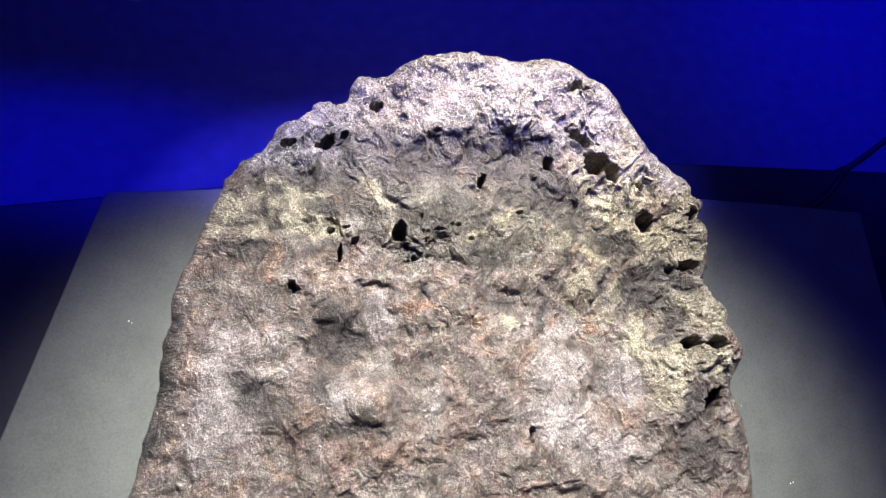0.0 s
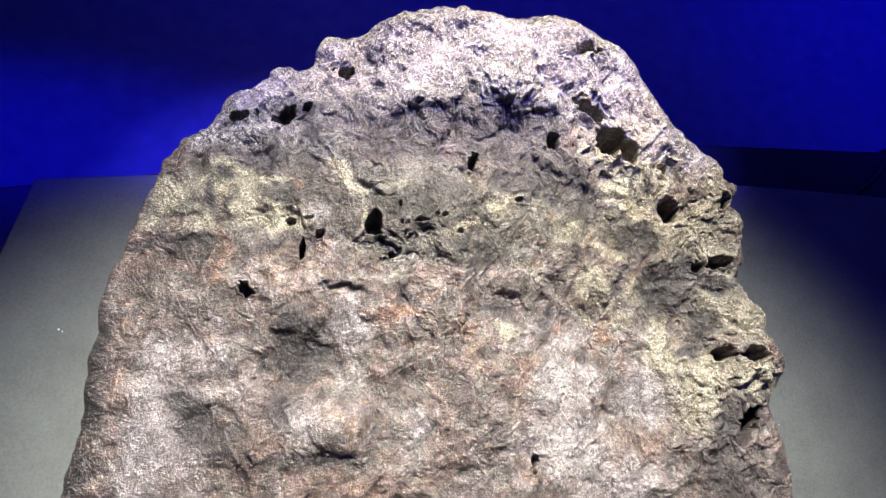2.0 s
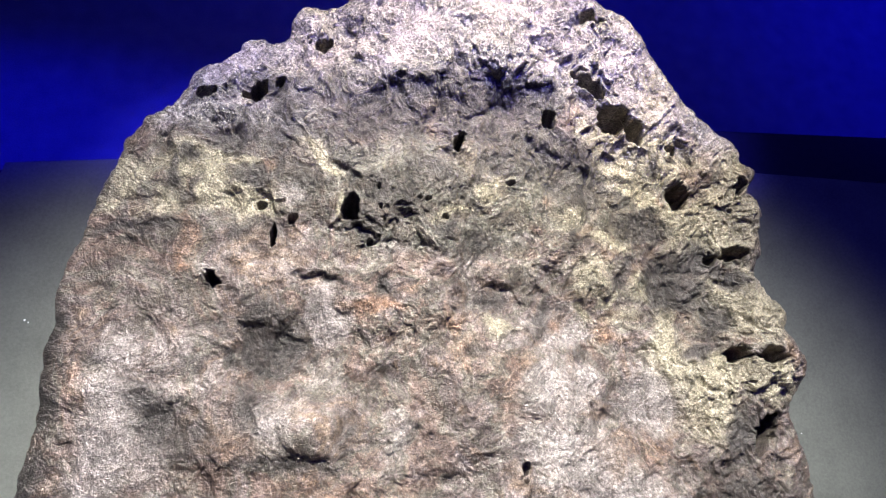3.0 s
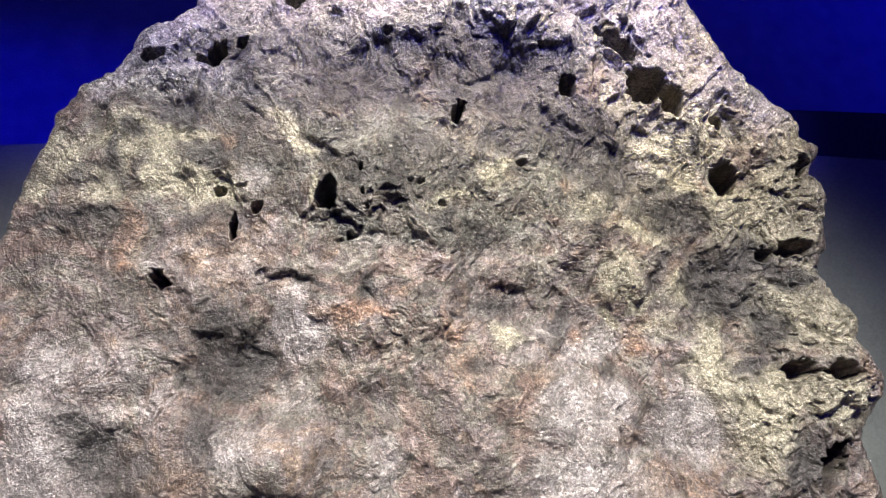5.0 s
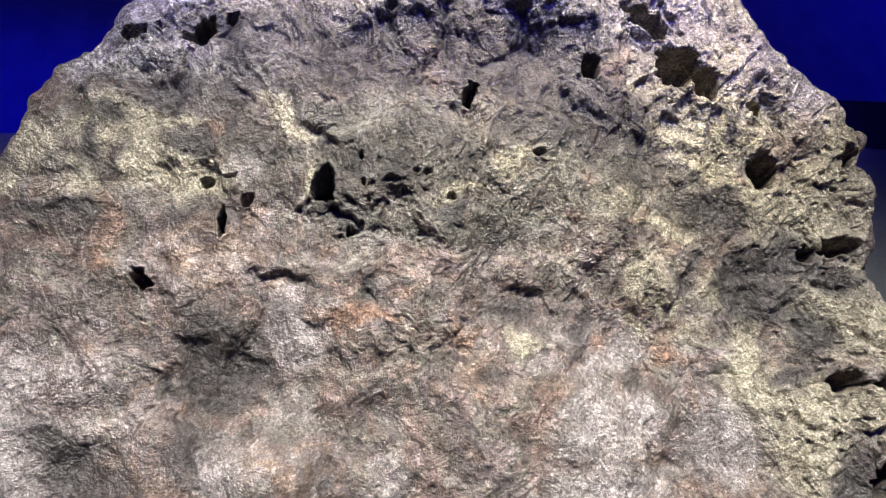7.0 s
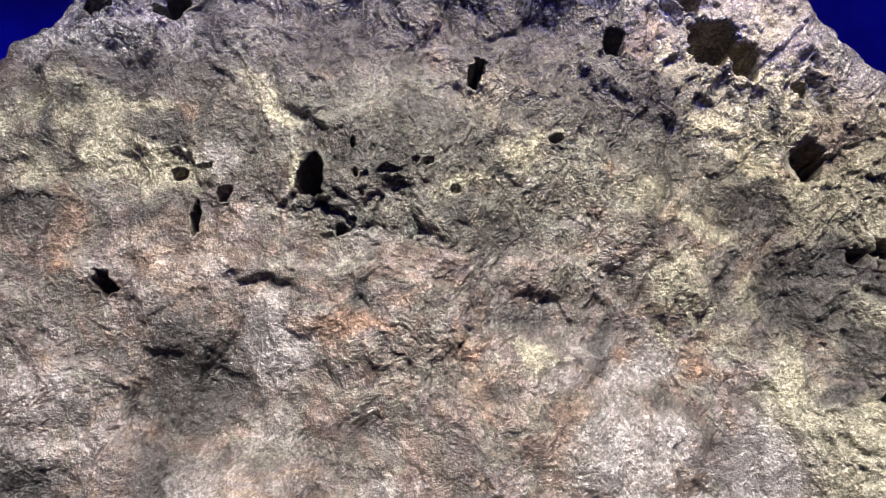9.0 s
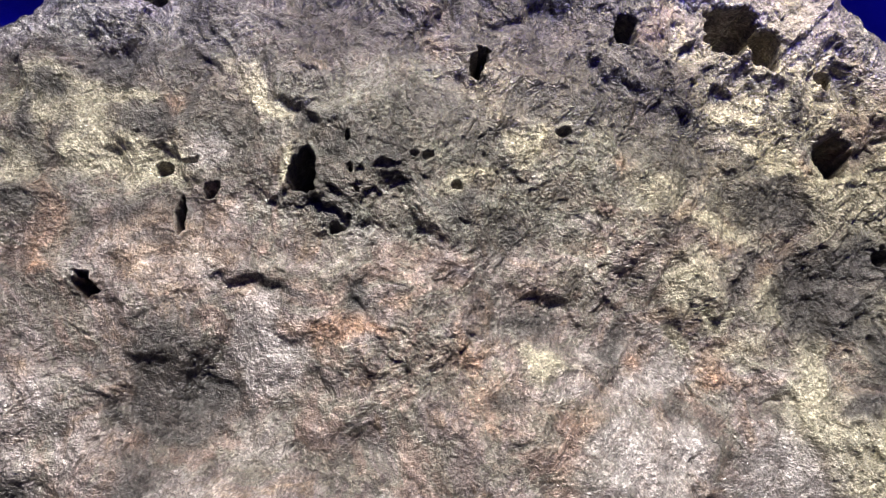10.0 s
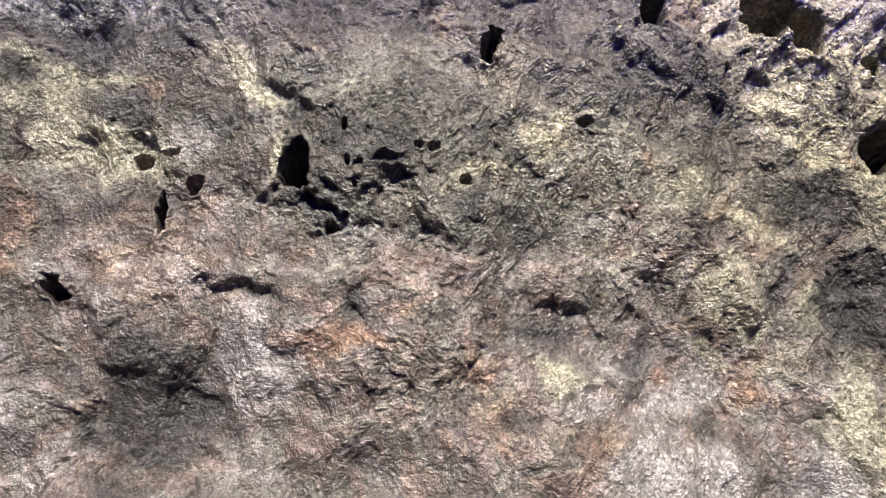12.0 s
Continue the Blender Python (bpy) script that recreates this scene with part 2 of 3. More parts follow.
HOLLOWS = [
    (-0.081, 0.285, 0.0109, 0.0066, -28, 0.03),
    (-0.018, 0.513, 0.0064, 0.0052, 4, 0.02),
    (-0.041, 0.503, 0.0105, 0.0114, 4, 0.018),
    (-0.056, 0.498, 0.0052, 0.0047, 4, 0.012),
    (-0.101, 0.496, 0.0124, 0.0056, 19, 0.018),
    (0.569, 0.433, 0.0075, 0.0135, 3, 0.03),
    (0.469, 0.47, 0.0097, 0.0044, -6, 0.012),
    (-0.015, 0.342, 0.0032, 0.0124, -1, 0.02),
    (0.006, 0.354, 0.0042, 0.0041, 3, 0.02),
    (0.03, 0.565, 0.0131, 0.0084, 5, 0.018),
    (0.348, 0.607, 0.0165, 0.0071, -5, 0.014),
]
PITS = [
    (0.097, 0.332, 0.0049, 0.0047, 23, 0.016),
    (-0.033, 0.369, 0.0042, 0.0031, 3, 0.014),
    (-0.011, 0.374, 0.0058, 0.0021, 3, 0.01),
    (0.125, 0.52, 0.0044, 0.0027, 4, 0.012),
    (0.261, 0.408, 0.0051, 0.0032, 23, 0.01),
    (0.151, 0.384, 0.0039, 0.0026, 3, 0.01),
    (0.16, 0.383, 0.0033, 0.0027, 3, 0.01),
    (0.107, 0.373, 0.0022, 0.0032, 3, 0.008),
    (0.112, 0.36, 0.0022, 0.0026, 3, 0.008),
    (0.104, 0.392, 0.0022, 0.0037, 3, 0.008),
    (0.106, 0.341, 0.0027, 0.0026, 3, 0.008),
    (0.182, 0.367, 0.0034, 0.0032, 3, 0.01),
    (0.088, 0.328, 0.0027, 0.0021, 3, 0.008),
    (0.299, 0.078, 0.0041, 0.0127, 5, 0.012),
]
# Pale patches: stone tone, with the sheen of bright faces painted in.
PALE_A = [
     (0.048, 0.248, 0.0201, 0.0301, -6, 1.4),
    (0.055, 0.175, 0.024, 0.0181, 2, 0.45),
    (0.004, 0.3, 0.0282, 0.0165, -23, 0.45),
    (-0.105, 0.205, 0.014, 0.025, 0, 0.5),
    (-0.088, 0.173, 0.021, 0.014, 3, 0.5),
    (-0.089, 0.298, 0.017, 0.012, 3, 0.5),
    (-0.11, 0.254, 0.011, 0.016, 5, 0.45),
    (-0.054, 0.24, 0.0061, 0.0215, 9, 0.4),
    (0.329, 0.23, 0.0326, 0.0138, 27, 0.65),
    (0.361, 0.248, 0.02, 0.0179, 3, 0.6),
    (0.317, 0.197, 0.0234, 0.0126, 20, 0.85),
    (0.375, 0.191, 0.0295, 0.0178, -24, 0.85),
    (0.341, 0.178, 0.025, 0.008, 2, 0.85),
    (0.272, 0.229, 0.022, 0.0109, 3, 0.4),
    (0.307, 0.308, 0.02, 0.0141, 3, 0.3),
    (0.209, 0.313, 0.012, 0.015, 5, 0.35),
]
PALE_B = [
    (0.345, 0.281, 0.0104, 0.0202, 17, 0.4),
    (0.279, 0.349, 0.0171, 0.0067, 21, 0.4),
    (0.393, 0.421, 0.017, 0.007, 3, 0.4),
    (0.003, 0.381, 0.012, 0.013, 0, 0.55),
    (-0.072, 0.321, 0.022, 0.01, 3, 0.4),
    (-0.033, 0.323, 0.0187, 0.0073, -16, 0.4),
    (0.051, 0.348, 0.015, 0.018, 0, 0.3),
    (0.007, 0.319, 0.0201, 0.0091, -6, 0.35),
    (0.124, 0.326, 0.0224, 0.0072, 10, 0.4),
    (0.166, 0.33, 0.0191, 0.0071, -6, 0.35),
    (-0.033, 0.287, 0.0166, 0.008, -25, 0.35),
    (0.164, 0.293, 0.011, 0.021, 5, 0.3),
    (-0.186, 0.113, 0.0369, 0.0714, -13, 1.0),
    (-0.178, 0.198, 0.0242, 0.0228, 24, 0.9),
    (-0.145, 0.094, 0.0282, 0.0474, 17, 0.85),
    (-0.214, 0.055, 0.032, 0.026, -2, 0.8),
]
PALE_C = [
    (-0.13, 0.2, 0.0275, 0.0196, -19, 0.45),
    (-0.125, 0.16, 0.0168, 0.0323, 17, 0.45),
    (-0.003, 0.13, 0.028, 0.026, 0, 0.8),
    (0.037, 0.199, 0.013, 0.0437, -4, 0.5),
    (0.342, 0.172, 0.0509, 0.0295, 20, 0.8),
    (0.352, 0.099, 0.062, 0.0436, -18, 0.85),
    (0.436, 0.054, 0.058, 0.029, 0, 0.85),
    (0.458, 0.168, 0.0307, 0.0301, -19, 1.0),
    (0.483, 0.145, 0.019, 0.019, 0, 0.9),
    (0.135, 0.113, 0.0212, 0.0344, -8, 0.55),
    (0.227, 0.078, 0.023, 0.028, 0, 0.4),
    (0.315, 0.257, 0.0405, 0.019, 20, 0.45),
    (0.128, 0.569, 0.1662, 0.0319, 5, 0.5),
    (0.229, 0.608, 0.0374, 0.0209, 5, 1),
    (0.143, 0.574, 0.0363, 0.0257, 5, 1),
    (0.059, 0.55, 0.0972, 0.0506, 5, 0.4),
]
PALE = PALE_A + PALE_B + PALE_C
# Dark patches: stone tone, plus painted shade of dents, grooves and left edge.
DARK_A = [
     (-0.014, 0.22, 0.0237, 0.0304, 28, 1.5),
    (-0.03, 0.245, 0.0188, 0.0117, 25, 0.5),
    (0.054, 0.29, 0.0194, 0.0051, -12, 0.8),
    (-0.071, 0.233, 0.0211, 0.011, 5, 0.45),
    (0.121, 0.284, 0.01, 0.0161, -6, 0.6),
    (-0.056, 0.198, 0.0239, 0.0089, -33, 0.5),
    (0.092, 0.23, 0.017, 0.014, 3, 0.3),
    (-0.032, 0.269, 0.021, 0.004, 0, 0.4),
    (0.031, 0.206, 0.026, 0.006, 2, 0.35),
    (0.125, 0.182, 0.034, 0.013, 2, 0.3),
    (0.243, 0.273, 0.024, 0.011, -2, 0.55),
    (0.322, 0.265, 0.013, 0.0178, -23, 0.5),
    (0.298, 0.286, 0.0251, 0.011, 5, 0.25),
    (0.239, 0.219, 0.018, 0.009, 3, 0.45),
    (0.227, 0.293, 0.0252, 0.016, 7, 0.25),
    (0.414, 0.307, 0.019, 0.0155, -18, 0.35),
]
DARK_B = [
    (0.482, 0.317, 0.022, 0.03, 0, 1.0),
    (0.428, 0.328, 0.0102, 0.0218, -11, 0.6),
    (0.365, 0.222, 0.0158, 0.0089, -18, 0.35),
    (0.398, 0.208, 0.0256, 0.0092, -21, 0.35),
    (0.36, 0.407, 0.0321, 0.0201, -4, 0.65),
    (0.439, 0.38, 0.0311, 0.018, -4, 0.85),
    (0.33, 0.413, 0.0211, 0.014, 5, 0.5),
    (0.348, 0.451, 0.013, 0.018, 4, 0.45),
    (0.191, 0.392, 0.0191, 0.014, 6, 0.5),
    (0.231, 0.426, 0.0243, 0.011, 9, 0.45),
    (0.182, 0.414, 0.015, 0.009, 4, 0.4),
    (0.348, 0.36, 0.0076, 0.016, 23, 0.5),
    (0.223, 0.335, 0.0092, 0.0159, -13, 0.45),
    (0.445, 0.449, 0.0063, 0.0111, 18, 0.7),
    (0.187, 0.355, 0.011, 0.007, 5, 0.5),
    (0.292, 0.43, 0.0161, 0.017, 7, 0.35),
]
DARK_C = [
    (0.231, 0.472, 0.0252, 0.0218, 7, 0.75),
    (-0.036, 0.404, 0.017, 0.013, 3, 0.7),
    (-0.112, 0.416, 0.0158, 0.0076, 18, 0.6),
    (-0.009, 0.419, 0.005, 0.026, 0, 0.5),
    (-0.107, 0.386, 0.0051, 0.018, -11, 0.5),
    (-0.047, 0.34, 0.0263, 0.0081, 9, 0.45),
    (-0.019, 0.349, 0.011, 0.02, 0, 0.4),
    (0.106, 0.391, 0.021, 0.0169, -3, 0.45),
    (0.136, 0.388, 0.0168, 0.0193, -17, 0.45),
    (0.075, 0.399, 0.0054, 0.0169, 22, 0.8),
    (0.016, 0.397, 0.0231, 0.0139, -18, 0.45),
    (0.038, 0.369, 0.021, 0.018, 0, 0.3),
    (0.085, 0.346, 0.0054, 0.0165, 22, 0.8),
    (0.1, 0.36, 0.013, 0.021, 0, 0.4),
    (0.156, 0.414, 0.022, 0.014, 3, 0.4),
    (-0.095, 0.45, 0.0261, 0.011, 4, 0.4),
]
DARK_D = [
    (-0.009, 0.448, 0.023, 0.015, 2, 0.4),
    (-0.141, 0.134, 0.0187, 0.0335, 16, 0.7),
    (-0.1, 0.114, 0.035, 0.027, 0, 0.45),
    (-0.031, 0.134, 0.0247, 0.0337, -14, 0.5),
    (0.014, 0.079, 0.064, 0.011, 0, 0.45),
    (0.083, 0.12, 0.022, 0.027, 0, 0.35),
    (0.584, 0.121, 0.0253, 0.0342, -18, 0.6),
    (0.586, 0.053, 0.053, 0.038, -1, 0.5),
    (0.501, 0.301, 0.034, 0.023, -2, 0.9),
    (0.513, 0.338, 0.031, 0.018, 0, 0.7),
    (0.545, 0.268, 0.0184, 0.0267, 29, 0.7),
    (-0.279, 0.062, 0.0162, 0.0375, -22, 0.7),
    (-0.26, 0.146, 0.0122, 0.0383, -9, 0.6),
    (-0.249, 0.224, 0.012, 0.0329, -5, 0.6),
    (0.557, 0.322, 0.0337, 0.0122, -12, 0.7),
    (0.535, 0.228, 0.02, 0.009, -3, 0.6),
]
DARK_E = [
    (-0.132, 0.399, 0.0061, 0.0232, -9, 0.6),
    (-0.116, 0.379, 0.011, 0.012, 5, 0.5),
    (-0.197, 0.337, 0.0295, 0.0085, 24, 0.6),
    (-0.142, 0.342, 0.0311, 0.011, 4, 0.5),
    (-0.119, 0.338, 0.011, 0.017, 5, 0.35),
]
DARK = DARK_A + DARK_B + DARK_C + DARK_D + DARK_E
RUST_A = [
    (0.102, 0.263, 0.0303, 0.0091, -8, 0.95),
    (0.085, 0.257, 0.015, 0.007, 0, 0.6),
    (0.132, 0.256, 0.015, 0.005, -4, 0.9),
    (-0.027, 0.208, 0.0256, 0.0072, -39, 0.6),
    (-0.114, 0.301, 0.008, 0.008, 0, 0.8),
    (-0.032, 0.179, 0.01, 0.0091, 6, 0.45),
    (0.341, 0.253, 0.0051, 0.0088, 11, 1.0),
    (0.406, 0.24, 0.016, 0.011, 4, 0.7),
    (0.211, 0.218, 0.0242, 0.0181, -7, 0.4),
    (0.288, 0.207, 0.025, 0.014, 2, 0.45),
    (0.199, 0.253, 0.0061, 0.025, 9, 0.6),
    (0.148, 0.277, 0.013, 0.006, 4, 0.45),
    (0.322, 0.435, 0.0153, 0.0104, -11, 0.6),
    (0.311, 0.395, 0.012, 0.008, 5, 0.5),
    (-0.024, 0.421, 0.0091, 0.01, 6, 0.6),
    (-0.117, 0.333, 0.009, 0.027, 0, 0.7),
]
RUST_B = [
    (0.263, 0.484, 0.018, 0.012, 0, 0.5),
    (0.224, 0.196, 0.0351, 0.011, 3, 0.35),
    (0.252, 0.303, 0.0342, 0.018, 7, 0.25),
    (-0.003, 0.289, 0.019, 0.0095, -18, 0.3),
    (0.123, 0.228, 0.026, 0.014, 2, 0.3),
    (0.072, 0.051, 0.088, 0.027, -1, 0.4),
    (-0.218, 0.171, 0.0133, 0.0318, -13, 0.5),
    (-0.043, 0.1, 0.0275, 0.0199, -19, 0.4),
    (0.472, 0.099, 0.032, 0.023, 0, 0.4),
    (0.229, 0.22, 0.0491, 0.028, 4, 0.35),
    (0.278, 0.164, 0.015, 0.043, 0, 0.35),
    (-0.111, 0.385, 0.008, 0.018, 0, 0.5),
    (-0.111, 0.334, 0.009, 0.021, 0, 0.6),
]
RUST = RUST_A + RUST_B
# Pale dome and lip, and the crown's lit faces painted as pale patches.
PALE_CROWN = [
    (0.475, 0.161, 0.0266, 0.0275, -20, 1.0),
    (-0.14, 0.462, 0.0258, 0.0174, 36, 0.7),
    (-0.073, 0.534, 0.0347, 0.0147, 33, 0.8),
    (-0.05, 0.485, 0.0262, 0.0099, 7, 0.8),
    (0.035, 0.55, 0.0342, 0.0234, 21, 0.7),
    (0.117, 0.542, 0.0331, 0.0132, 5, 0.7),
    (0.301, 0.565, 0.048, 0.0388, 2, 0.8),
    (0.399, 0.568, 0.0372, 0.0535, -31, 0.7),
    (0.458, 0.511, 0.0239, 0.0374, -33, 0.6),
    (0.005, 0.588, 0.0211, 0.015, 5, 0.5),
    (0.201, 0.522, 0.051, 0.008, -1, 0.6),
    (0.094, 0.606, 0.0344, 0.0157, -8, 0.7),
    (0.315, 0.617, 0.05, 0.0178, 12, 0.7),
    (0.533, 0.484, 0.0237, 0.0206, -28, 0.9),
]
PALE += PALE_CROWN
# Shade of the crown's front slope, painted as dark patches.
SHADE_CROWN = [
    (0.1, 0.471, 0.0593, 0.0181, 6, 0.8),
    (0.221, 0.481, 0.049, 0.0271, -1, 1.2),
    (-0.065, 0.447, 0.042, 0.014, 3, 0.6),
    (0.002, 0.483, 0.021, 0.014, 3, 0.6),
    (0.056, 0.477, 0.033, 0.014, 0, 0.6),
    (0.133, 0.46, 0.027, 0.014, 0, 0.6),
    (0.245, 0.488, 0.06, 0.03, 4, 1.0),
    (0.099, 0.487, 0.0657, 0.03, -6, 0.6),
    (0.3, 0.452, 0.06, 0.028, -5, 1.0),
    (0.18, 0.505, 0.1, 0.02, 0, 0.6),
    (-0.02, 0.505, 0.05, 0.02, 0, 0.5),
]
DARK += SHADE_CROWN
# Ochre patches: stone colour, with the warm lamp's yellow painted in.
OCHRE_A = [
    (0.388, 0.448, 0.0209, 0.0139, -17, 1),
    (0.423, 0.455, 0.0251, 0.015, -5, 1),
    (0.451, 0.438, 0.0221, 0.0071, 5, 1),
    (0.454, 0.463, 0.015, 0.012, 4, 1),
    (0.432, 0.419, 0.0228, 0.0104, -29, 0.9),
    (0.452, 0.402, 0.0165, 0.0063, -14, 0.8),
    (0.483, 0.387, 0.012, 0.022, 0, 0.8),
    (0.29, 0.459, 0.0309, 0.0058, 25, 0.8),
    (0.279, 0.445, 0.0155, 0.007, 15, 0.55),
    (0.371, 0.475, 0.0122, 0.01, 9, 0.7),
    (0.351, 0.479, 0.0076, 0.0165, 23, 0.6),
    (0.397, 0.358, 0.0321, 0.0091, -5, 0.5),
    (0.418, 0.37, 0.0226, 0.0043, -13, 0.55),
    (0.342, 0.375, 0.0245, 0.0135, -12, 0.3),
    (0.193, 0.367, 0.025, 0.004, 2, 0.55),
    (0.235, 0.394, 0.0151, 0.011, 8, 0.5),
]
OCHRE_B = [
    (0.248, 0.407, 0.0121, 0.0058, 24, 0.5),
    (0.375, 0.308, 0.0206, 0.0175, -14, 0.55),
    (0.402, 0.294, 0.0241, 0.0061, 5, 0.65),
    (0.456, 0.309, 0.0162, 0.0147, 22, 0.85),
    (0.383, 0.327, 0.0332, 0.0131, -7, 0.4),
    (0.375, 0.276, 0.0139, 0.0058, -30, 0.65),
    (0.257, 0.249, 0.0253, 0.0057, -18, 0.5),
    (0.495, 0.224, 0.008, 0.036, 0, 0.55),
    (0.432, 0.269, 0.0211, 0.0178, 5, 0.35),
    (-0.067, 0.418, 0.0277, 0.0051, 13, 0.85),
    (-0.086, 0.391, 0.019, 0.015, 3, 0.7),
    (-0.049, 0.375, 0.0335, 0.0112, -10, 0.95),
    (0.025, 0.434, 0.0251, 0.0067, -23, 0.75),
    (0.049, 0.414, 0.0158, 0.0058, -35, 0.65),
    (-0.096, 0.426, 0.015, 0.0041, 4, 0.6),
    (-0.116, 0.382, 0.008, 0.017, 0, 0.55),
]
OCHRE_C = [
    (0.06, 0.373, 0.0054, 0.0072, -22, 0.9),
    (-0.034, 0.366, 0.0152, 0.0045, -23, 0.8),
    (0.531, 0.174, 0.0313, 0.0461, 27, 0.75),
    (0.56, 0.283, 0.0358, 0.0277, -27, 1),
    (0.611, 0.273, 0.024, 0.029, 0, 1),
    (0.602, 0.195, 0.025, 0.0161, 2, 0.9),
    (0.627, 0.181, 0.024, 0.015, 0, 0.7),
    (0.498, 0.214, 0.0305, 0.0382, -23, 0.5),
    (0.548, 0.367, 0.0465, 0.0185, 9, 0.8),
    (0.484, 0.254, 0.015, 0.048, 4, 0.6),
    (-0.115, 0.41, 0.036, 0.011, -2, 0.8),
    (-0.175, 0.396, 0.02, 0.0122, 37, 0.75),
    (-0.199, 0.37, 0.0149, 0.0135, 42, 0.6),
    (-0.061, 0.372, 0.0369, 0.0112, -13, 0.85),
    (-0.09, 0.422, 0.0262, 0.0071, -7, 0.8),
    (-0.138, 0.368, 0.02, 0.015, 3, 0.45),
]
OCHRE = OCHRE_A + OCHRE_B + OCHRE_C
OCHRE_FLANK = [
    (0.55, 0.403, 0.03, 0.027, 0, 0.9),
    (0.559, 0.466, 0.021, 0.0308, -25, 0.6),
    (0.539, 0.376, 0.029, 0.01, 0, 0.8),
    (0.605, 0.273, 0.021, 0.023, 0, 1.0),
    (0.567, 0.28, 0.023, 0.0221, -2, 0.8),
    (0.594, 0.204, 0.016, 0.0141, 4, 0.9),
    (0.552, 0.199, 0.023, 0.02, 0, 0.8),
    (0.508, 0.388, 0.022, 0.0192, 3, 0.9),
    (0.451, 0.47, 0.0546, 0.0165, -14, 0.8),
    (0.436, 0.526, 0.0297, 0.0385, 33, 0.6),
    (0.581, 0.326, 0.016, 0.012, 0, 0.6),
    (0.54, 0.305, 0.015, 0.012, -4, 0.8),
]
OCHRE += OCHRE_FLANK
LUMPS = [
    (0.22, 0.58, 0.1, 0.09, 0, 0.024),
    (0.17, 0.4, 0.08, 0.05, 0, 0.018),
    (0.48, 0.29, 0.08, 0.08, 0, -0.028),
    (0.336, 0.252, 0.05, 0.04, 0, -0.016),
    (0.03, 0.58, 0.06, 0.05, 0, -0.02),
    (0.014, 0.2, 0.06, 0.05, 0, -0.012),
    (0.125, 0.27, 0.05, 0.04, 0, 0.016),
    (0.6, 0.22, 0.05, 0.05, 0, 0.016),
    (0.46, 0.14, 0.06, 0.05, 0, -0.014),
    (-0.0, 0.213, 0.0264, 0.0309, -28, -0.014),
    (0.288, 0.289, 0.0488, 0.0403, 2, -0.012),
    (-0.119, 0.116, 0.028, 0.0252, 1, -0.012),
    (0.040, 0.120, 0.0300, 0.0280, 1, 0.016),
    (-0.196, 0.145, 0.0398, 0.0548, 11, 0.01),
    (0.11, 0.271, 0.0273, 0.021, 2, -0.008),
    (0.245, 0.486, 0.0428, 0.0226, 4, -0.012),
]
# Dents of the crown, pocked hollows of the porous flank, and cracks.
DENTS = [
    (0.155, 0.591, 0.0269, 0.008, -15, 0.01),
    (0.211, 0.569, 0.0219, 0.008, -24, 0.011),
    (0.336, 0.598, 0.0171, 0.006, 21, 0.01),
    (-0.045, 0.503, 0.016, 0.011, -4, 0.012),
    (0.074, 0.516, 0.0222, 0.011, -8, 0.01),
    (0.186, 0.494, 0.0204, 0.0043, -11, 0.009),
    (-0.083, 0.483, 0.021, 0.007, 3, 0.008),
    (0.03, 0.491, 0.041, 0.006, 1, 0.009),
    (0.374, 0.566, 0.0102, 0.008, 11, 0.008),
    (0.254, 0.571, 0.0092, 0.009, 13, 0.006),
    (0.004, 0.476, 0.009, 0.007, 0, 0.008),
    (0.254, 0.492, 0.0351, 0.02, -3, 0.01),
    (-0.05, 0.482, 0.01, 0.009, 6, 0.006),
    (0.106, 0.485, 0.0406, 0.0071, 10, -0.007),
    (0.323, 0.501, 0.0108, 0.0201, 22, -0.006),
]
POCKS = [
    (0.524, 0.366, 0.007, 0.005, 0, 0.01),
    (0.519, 0.322, 0.012, 0.007, 0, 0.014),
    (0.49, 0.301, 0.008, 0.011, 0, 0.012),
    (0.559, 0.311, 0.0155, 0.0048, -15, 0.014),
    (0.526, 0.294, 0.0071, 0.0049, -8, 0.01),
    (0.535, 0.273, 0.012, 0.0049, -48, 0.012),
    (0.498, 0.328, 0.0095, 0.006, -18, 0.01),
    (0.54, 0.344, 0.0104, 0.0054, 17, 0.014),
    (0.47, 0.327, 0.007, 0.008, 0, 0.009),
    (0.532, 0.24, 0.0114, 0.0041, -15, 0.011),
    (0.613, 0.158, 0.0117, 0.0069, 31, 0.012),
    (0.597, 0.409, 0.005, 0.003, 0, 0.006),
    (0.552, 0.219, 0.0081, 0.003, 7, 0.01),
]
CRACKS = [
    (0.208, 0.265, 0.197, 0.25, 0.0015, 0.004),
    (0.197, 0.25, 0.201, 0.226, 0.0015, 0.004),
    (0.377, 0.243, 0.386, 0.225, 0.0015, 0.004),
    (0.386, 0.225, 0.403, 0.213, 0.0015, 0.004),
    (0.436, 0.211, 0.466, 0.229, 0.0014, 0.004),
    (-0.036, 0.174, -0.037, 0.157, 0.0015, 0.004),
    (-0.07, 0.21, -0.052, 0.2, 0.0028, -0.004),
    (-0.052, 0.2, -0.03, 0.187, 0.0028, -0.004),
    (-0.052, 0.222, -0.041, 0.197, 0.0024, -0.004),
    (-0.021, 0.078, 0.07, 0.091, 0.003, 0.0012),
    (0.12, 0.277, 0.128, 0.266, 0.0016, 0.004),
    (0.244, 0.252, 0.276, 0.241, 0.004, -0.003),
    (0.276, 0.241, 0.322, 0.254, 0.004, -0.003),
]
